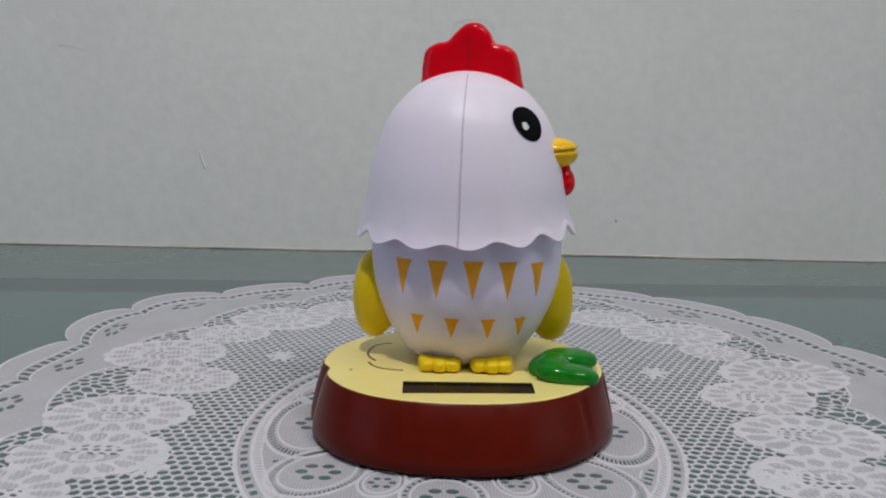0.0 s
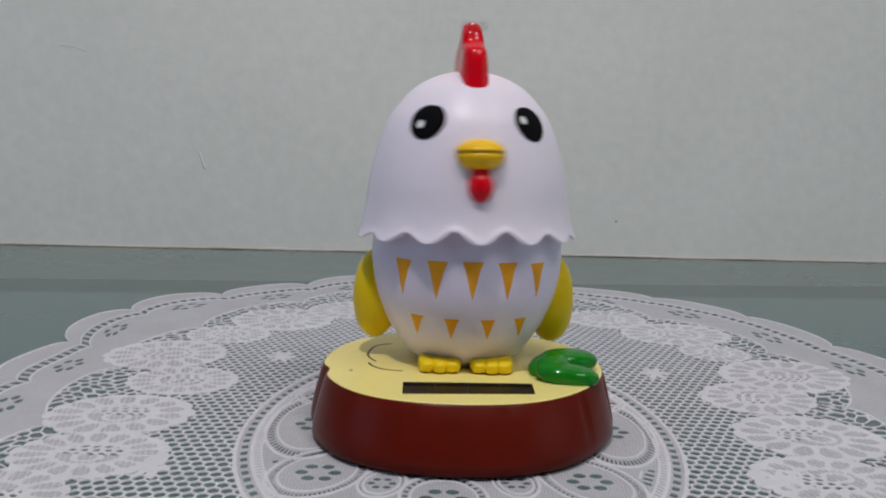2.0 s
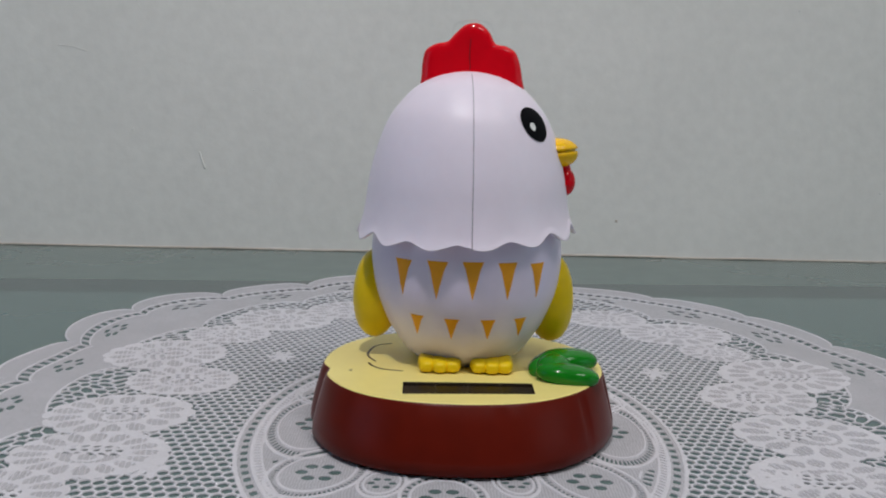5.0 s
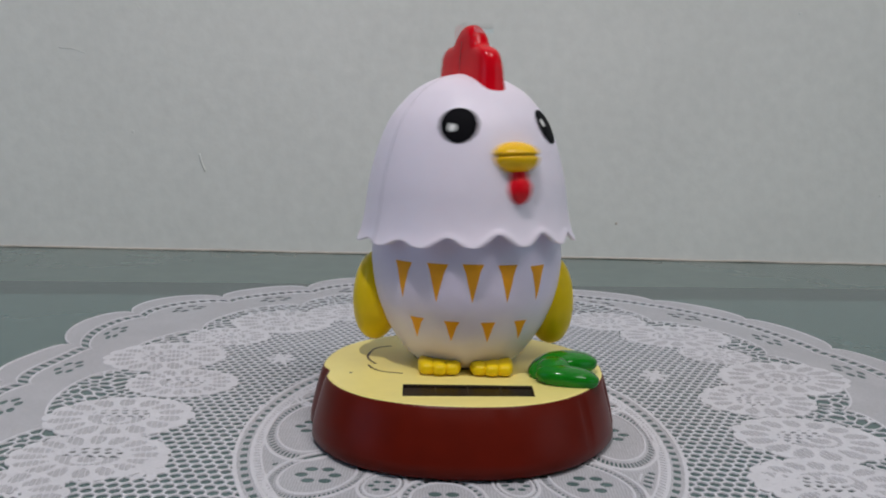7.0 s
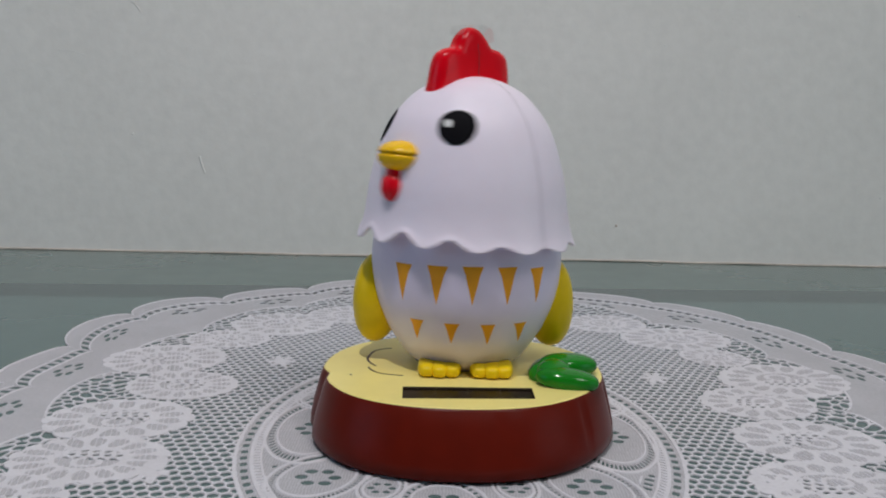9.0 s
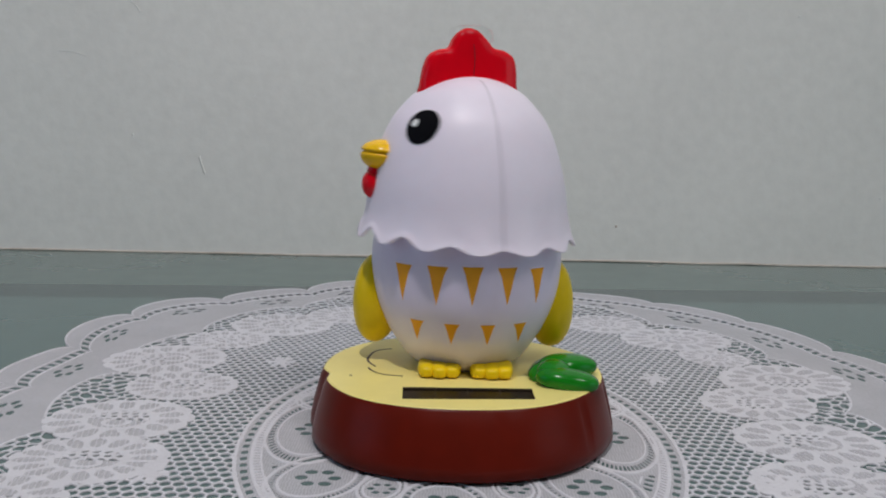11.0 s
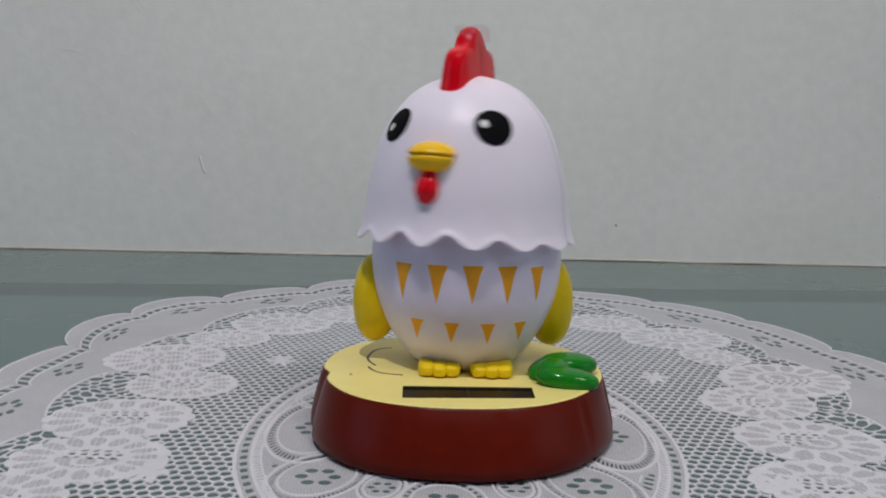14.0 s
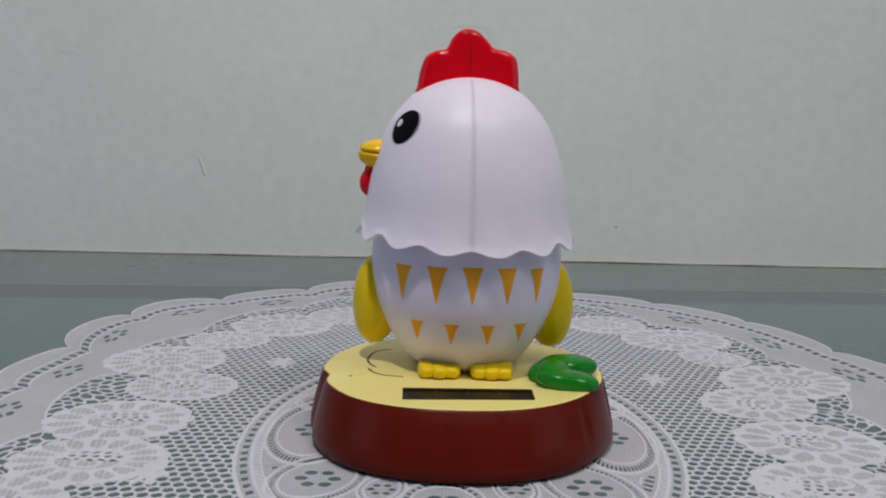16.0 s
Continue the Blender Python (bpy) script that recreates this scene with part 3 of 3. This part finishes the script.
    for az, z0, wide, tall in PRINTS:
        bm = bmesh.new()
        lean = tall * math.sin(radians(az)) * (0.46 if z0 < 40 else 0.12)
        tri = [(-wide / 2, tall / 3), (-wide / 4, tall / 3), (0, tall / 3), (wide / 4, tall / 3), (wide / 2, tall / 3),
               (wide / 3 + lean / 4, 0.11 * tall), (wide / 6 + lean * 0.62, -0.28 * tall), (lean, -0.66 * tall), (-wide / 6 + lean * 0.62, -0.28 * tall), (-wide / 3 + lean / 4, 0.11 * tall)]
        patch(bm, BODY, radians(az), z0, tri, 0.09, 5)
        part("triangle_print", bm, ORANGE, body, "orange printed triangle")
    # wings
    for side in (-1, 1):
        bm = bmesh.new()
        blob(bm, ((side * 24.75 - 0.35) * MM, (AX + 1.0) * MM, 34.5 * MM), (6.7 * MM, 8.5 * MM, 13.0 * MM), pose(0, 0, 0, 0, -side * 3, side * 8), power=0.93)
        part("wing", bm, WING, toy, "rounded yellow plastic wing")
    # feet with three toes each
    for x in (-6.6, 7.5):
        foot = new("foot")
        foot.parent = toy
        foot.location = (x * MM, 0.6 * MM, TOP * MM)
        for k in (-1, 0, 1):
            bm = bmesh.new()
            blob(bm, (k * 3.5 * MM, (0.4 if k else -0.2) * MM, 1.85 * MM), (2.40 * MM, 5.2 * MM, 1.92 * MM), pose(0, 0, 0, 0, 0, k * -3), 24, 16, 0.68)
            part("toe", bm, WING, foot)
    leaf(toy)
    return toy, head(toy)


CELL_CORNERS = ((-15.7, -21.3), (17.7, -19.0), (17.6, -10.2), (-16.0, -11.5))
PRINTS = ((-39, 44.7, 5.6, 10.0), (-17.3, 44.9, 5.7, 10.4), (2.5, 45.1, 5.5, 10.4), (22.3, 44.9, 5.5, 10.2), (43, 44.3, 5.3, 9.8),
          (-32.3, 31.0, 4.3, 6.8), (-9.2, 30.8, 4.1, 6.8), (13.2, 30.7, 4.1, 6.8), (36, 30.6, 4.3, 6.6))


def leaf(toy):
    """Two thick rounded lobes that part towards the stump's edge, and a second leaf half under them."""
    bm = bmesh.new()
    blob(bm, (23.4 * MM, 3.6 * MM, (TOP + 0.9) * MM), (4.9 * MM, 9.2 * MM, 3.5 * MM), pose(0, 0, 0, 0, 0, -26), 40, 20)
    part("lower_leaf", bm, LEAF, toy, "glossy dark green plastic leaf")
    bm = bmesh.new()
    blob(bm, (27.2 * MM, -7.0 * MM, (TOP + 1.7) * MM), (8.4 * MM, 4.5 * MM, 2.9 * MM), pose(0, 0, 0, 0, 5, -8), 44, 22, 0.86)
    blob(bm, (28.6 * MM, 3.2 * MM, (TOP + 2.8) * MM), (8.4 * MM, 5.1 * MM, 3.1 * MM), pose(0, 0, 0, 0, 2, 16), 44, 22, 0.88)
    blob(bm, (24.3 * MM, -2.4 * MM, (TOP + 2.3) * MM), (4.8 * MM, 6.6 * MM, 3.4 * MM), pose(0, 0, 0, 0, 4, -18), 40, 20)
    part("leaf", bm, LEAF, toy, "glossy green plastic leaf with two lobes")


PIVOT = 55.0
FORWARD = -1


def head(toy):
    h = new("head")
    h.parent = toy
    h["label"] = "white domed chicken head with a wavy hem, turning from side to side"
    prof = [(r, z - PIVOT) for r, z in HEAD]
    angles = sorted([2 * math.pi * i / 240 for i in range(240)] + [radians(a) for a in (89.6, 90.4, 276.6, 277.0, 277.4)])

    def wave(a, z, r):
        w = min(1, max(0, (6.5 - z) / 7.0)) ** 1.5
        lobes = (0.5 + 0.5 * math.cos(14 * a)) ** 0.85
        seam = min(abs(math.degrees(a) - 90), abs(math.degrees(a) - 277))
        dent = -0.3 if seam < 0.2 else 0
        return dent + 1.1 * w * (lobes - 0.4), w * (-1.0 - 0.8 * math.sin(a) ** 2 + 3.5 * (0.4 + 0.6 * math.cos(a) ** 2) * (1 - lobes) + r * 0.03 * math.cos(a))
    outer = lathe_rows(prof, angles, wave)
    inside = lathe_rows([(r - 1.1, z) for r, z in reversed(prof) if r > 12], angles, wave)
    bm = bmesh.new()
    grid_faces(bm, outer + inside, True, True, True)
    part("shell", bm, HEAD_WHITE, h, "smooth white plastic dome with a moulding seam")
    # a grey strip on each moulding seam, the groove's shade put into its colour
    for az in (90.0, 277.0):
        bm = bmesh.new()
        rows = []
        for r, z in prof:
            if r > 7.5:
                dr, dz = wave(radians(az + 2), z, r)
                rows.append([Vector(((r + dr + up) * math.sin(radians(az) + w / r), -(r + dr + up) * math.cos(radians(az) + w / r), z + dz)) * MM
                             for w, up in ((-0.11, 0.0), (0, 0.05), (0.11, 0.0))])
        grid_faces(bm, rows, False)
        part("seam_shade_strip", bm, SEAM_GREY, h, "thin grey strip that paints the moulding seam's shade")
    # comb: a thick rounded plate along the middle
    side = [(-13.2, 91.5), (-13.4, 95.5), (-13.2, 99.3), (-12.4, 102.6), (-9.8, 104.5), (-6.8, 105.2), (-4.8, 107.4), (-2.0, 109.8), (1.2, 110.1),
            (3.9, 107.9), (5.6, 104.8), (8.3, 104.1), (10.7, 102.5), (12.0, 99.4), (12.75, 95.2), (13.3, 90.5), (9, 90), (0, 90), (-8, 90)]
    prof2 = smooth_curve(side, 6, True)
    mid = np.array([0.0, 97.5])
    levels = [(0.0, 1.0), (1.1, 0.992), (2.1, 0.965), (2.8, 0.915), (3.25, 0.83), (3.5, 0.68), (3.6, 0.4)]
    rows = [[Vector((t * (1.06 - 0.013 * max(0, p[1] - 92)), FORWARD * (0.8 + 1.07 * p[0] * k), mid[1] + (p[1] - mid[1]) * k + 0.3 - PIVOT)) * MM for p in prof2]
            for t, k in [(-a, b) for a, b in reversed(levels[1:])] + levels]
    bm = bmesh.new()
    grid_faces(bm, rows, True, True, True)
    part("comb", bm, RED, h, "glossy red lobed comb")
    for x in (-1, 1):
        bm = bmesh.new()
        pts = [(x * (3.6 * (1.06 - 0.013 * max(0, z - 92)) - (0.25 if z > 104 else 0.05)), 0.2 * math.sin(z), z - PIVOT) for z in (96, 98.5, 101, 103.5, 106)]
        rows = [[Vector((px + x * 0.02, py - 0.14, pz)) * MM, Vector((px + x * 0.06, py, pz)) * MM, Vector((px + x * 0.02, py + 0.14, pz)) * MM] for px, py, pz in pts]
        grid_faces(bm, rows, False)
        part("comb_seam", bm, SEAM, h, "thin dark moulding line")
    # a strip of clear tape over the comb's top
    bm = bmesh.new()
    path = [(-5.2, 106.6), (-4.6, 109.6), (-1.2, 110.7), (2.5, 110.7), (5.2, 110.2), (5.9, 108.0)]
    rows = [[Vector((0.6 + 0.05 * w, FORWARD * p[0], p[1] - PIVOT + 0.3 * w * w)) * MM + Vector((0.003 * w, 0, 0)) for w in (-1, -0.5, 0, 0.5, 1)]
            for p in smooth_curve(path, 4)]
    grid_faces(bm, rows, False)
    part("clear_tape", bm, FILM, h, "scrap of clear tape")
    # eyes with a printed white glint
    for s in (-1, 1):
        bm = bmesh.new()
        oval = [(5.1 * math.cos(t), 5.05 * math.sin(t)) for t in (2 * math.pi * i / 40 for i in range(40))]
        lean = radians(s * 16)
        oval = [(a * math.cos(lean) - b * math.sin(lean), a * math.sin(lean) + b * math.cos(lean)) for a, b in oval]
        patch(bm, [(r, z) for r, z in prof], radians(s * EYE_AZ + 1.2), EYE_Z - PIVOT, oval, 0.16, 8)
        gx, gz = (-2.3, 0.8) if s > 0 else (-1.5, -0.8)
        gl = [(1.05 * math.cos(t), 1.15 * math.sin(t)) for t in (2 * math.pi * i / 20 for i in range(20))]
        bm.faces.ensure_lookup_table()
        glint_start = len(bm.faces)
        patch(bm, [(r, z) for r, z in prof], radians(s * EYE_AZ + 1.2) + gx / 21.0, EYE_Z - PIVOT + gz, gl, 0.30, 4)
        bm.faces.ensure_lookup_table()
        for f in bm.faces[glint_start:]:
            f.material_index = 1
        part("eye", bm, [BLACK, SPOT], h, "black oval eye with a white glint")
    # beak: two full lips with a groove between
    bm = bmesh.new()
    rows, nu, nv = [], 40, 44
    for j in range(1, nv):
        a = math.pi * j / nv
        zz = math.cos(a)
        row = []
        for i in range(nu):
            b = 2 * math.pi * i / nu
            lip = zz - 0.10 + 0.16 * math.sin(b) * math.sin(a)
            q = math.sin(a) ** 0.9 * (1 - 0.17 * math.exp(-(lip / 0.07) ** 2) + (0.05 if lip > 0 else 0))
            row.append(Vector((6.4 * q * math.cos(b), -24.7 + 5.9 * q * math.sin(b), 75.8 + 4.1 * zz - PIVOT)) * MM)
        rows.append(row)
    grid_faces(bm, rows, True, True, True)
    part("beak", bm, BEAK, h, "short rounded yellow beak, closed")
    bm = bmesh.new()
    blob(bm, (0, -26.5 * MM, (70.5 - PIVOT) * MM), (2.5 * MM, 2.4 * MM, 3.6 * MM), None, 20, 12)
    blob(bm, (0, -27.3 * MM, (67.8 - PIVOT) * MM), (3.3 * MM, 2.9 * MM, 3.9 * MM), None, 24, 14)
    part("wattle", bm, RED, h, "small red wattle under the beak")
    return h


EYE_AZ, EYE_Z = 37.0, 83.8


def turned(rows, n=32):
    bm = bmesh.new()
    grid_faces(bm, [[Vector((q * math.cos(2 * math.pi * i / n), q * math.sin(2 * math.pi * i / n), z)) for i in range(n)] for q, z in rows],
               True, True, True)
    return bm


def ceiling_lamp():
    lamp = new("ceiling_lamp")
    lamp.matrix_world = pose(0.66, -0.62, 1.725)
    tagged(lamp, "broad round white ceiling lamp, switched on", "lamp")
    part("housing", turned(((0.36, 0), (0.36, -0.05), (0.35, -0.06), (0.34, -0.05))), LAMP_WHITE, lamp)


def pendant_lamp():
    lamp = new("pendant_lamp")
    lamp.matrix_world = pose(-0.13, -0.35, 1.725)
    tagged(lamp, "small white pendant lamp hanging from the ceiling, switched on", "lamp")
    part("canopy", turned(((0.05, 0), (0.05, -0.015), (0.012, -0.03))), LAMP_WHITE, lamp)
    part("cable", turned(((0.003, -0.03), (0.003, -0.60)), 10), LAMP_WHITE, lamp)
    part("shade", turned(((0.012, -0.59), (0.035, -0.62), (0.05, -0.665), (0.048, -0.665), (0.033, -0.625))), LAMP_WHITE, lamp)


wall_marks()
table()
ceiling_lamp()
pendant_lamp()
doily()
chicken, chicken_head = toy()


def motions():
    """The head swings about the upright axis, its face tipped up a little."""
    swing = [
        (0.0, 78), (0.1, 82), (0.2, 84), (0.3, 82), (0.4, 75), (0.5, 63), (0.6, 47), (0.7, 30), (0.8, 13),
        (0.9, -5), (1.0, -22), (1.1, -41), (1.2, -58), (1.3, -74), (1.4, -82), (1.5, -78), (1.6, -64), (1.7, -46),
        (1.8, -28), (1.9, -11), (2.0, 6), (2.1, 23), (2.2, 39), (2.3, 56), (2.4, 69), (2.5, 79), (2.6, 82),
        (2.7, 82), (2.8, 78), (2.9, 66), (3.0, 53), (3.1, 36), (3.2, 19), (3.3, 1), (3.4, -17), (3.5, -34),
        (3.6, -51), (3.7, -69), (3.8, -82), (3.9, -82), (4.0, -69), (4.1, -53), (4.2, -34), (4.3, -16), (4.4, 1),
        (4.5, 18), (4.6, 36), (4.7, 50), (4.8, 67), (4.9, 78), (5.0, 85), (5.1, 85), (5.2, 80), (5.3, 71),
        (5.4, 57), (5.5, 41), (5.6, 24), (5.7, 7), (5.8, -11), (5.9, -28), (6.0, -47), (6.1, -65), (6.2, -78),
        (6.3, -82), (6.4, -74), (6.5, -58), (6.6, -41), (6.7, -23), (6.8, -5), (6.9, 12), (7.0, 28), (7.1, 45),
        (7.2, 60), (7.3, 74), (7.4, 84), (7.5, 86), (7.6, 84), (7.7, 75), (7.8, 63), (7.9, 47), (8.0, 31),
        (8.1, 14), (8.2, -4), (8.3, -21), (8.4, -40), (8.5, -58), (8.6, -74), (8.7, -82), (8.8, -79), (8.9, -66),
        (9.0, -47), (9.1, -29), (9.2, -12), (9.3, 7), (9.4, 24), (9.5, 41), (9.6, 56), (9.7, 69), (9.8, 79),
        (9.9, 85), (10.0, 85), (10.1, 78), (10.2, 66), (10.3, 51), (10.4, 34), (10.5, 18), (10.6, -0), (10.7, -17),
        (10.8, -36), (10.9, -54), (11.0, -72), (11.1, -80), (11.2, -80), (11.3, -69), (11.4, -53), (11.5, -36), (11.6, -17),
        (11.7, 0), (11.8, 17), (11.9, 33), (12.0, 50), (12.1, 65), (12.2, 75), (12.3, 84), (12.4, 86), (12.5, 82),
        (12.6, 72), (12.7, 57), (12.8, 42), (12.9, 25), (13.0, 7), (13.1, -11), (13.2, -28), (13.3, -46), (13.4, -66),
        (13.5, -79), (13.6, -82), (13.7, -74), (13.8, -59), (13.9, -42), (14.0, -23), (14.1, -6), (14.2, 12), (14.3, 28),
        (14.4, 45), (14.5, 61), (14.6, 74), (14.7, 82), (14.8, 86), (14.9, 82), (15.0, 74), (15.1, 61), (15.2, 46),
        (15.3, 30), (15.4, 13), (15.5, -4), (15.6, -22), (15.7, -40), (15.8, -58), (15.9, -76), (16.0, -88),
    ]
    walk(chicken_head, [(t, pose(-0.0002, AX * MM, PIVOT * MM, 0, 0, a)) for t, a in swing])


motions()
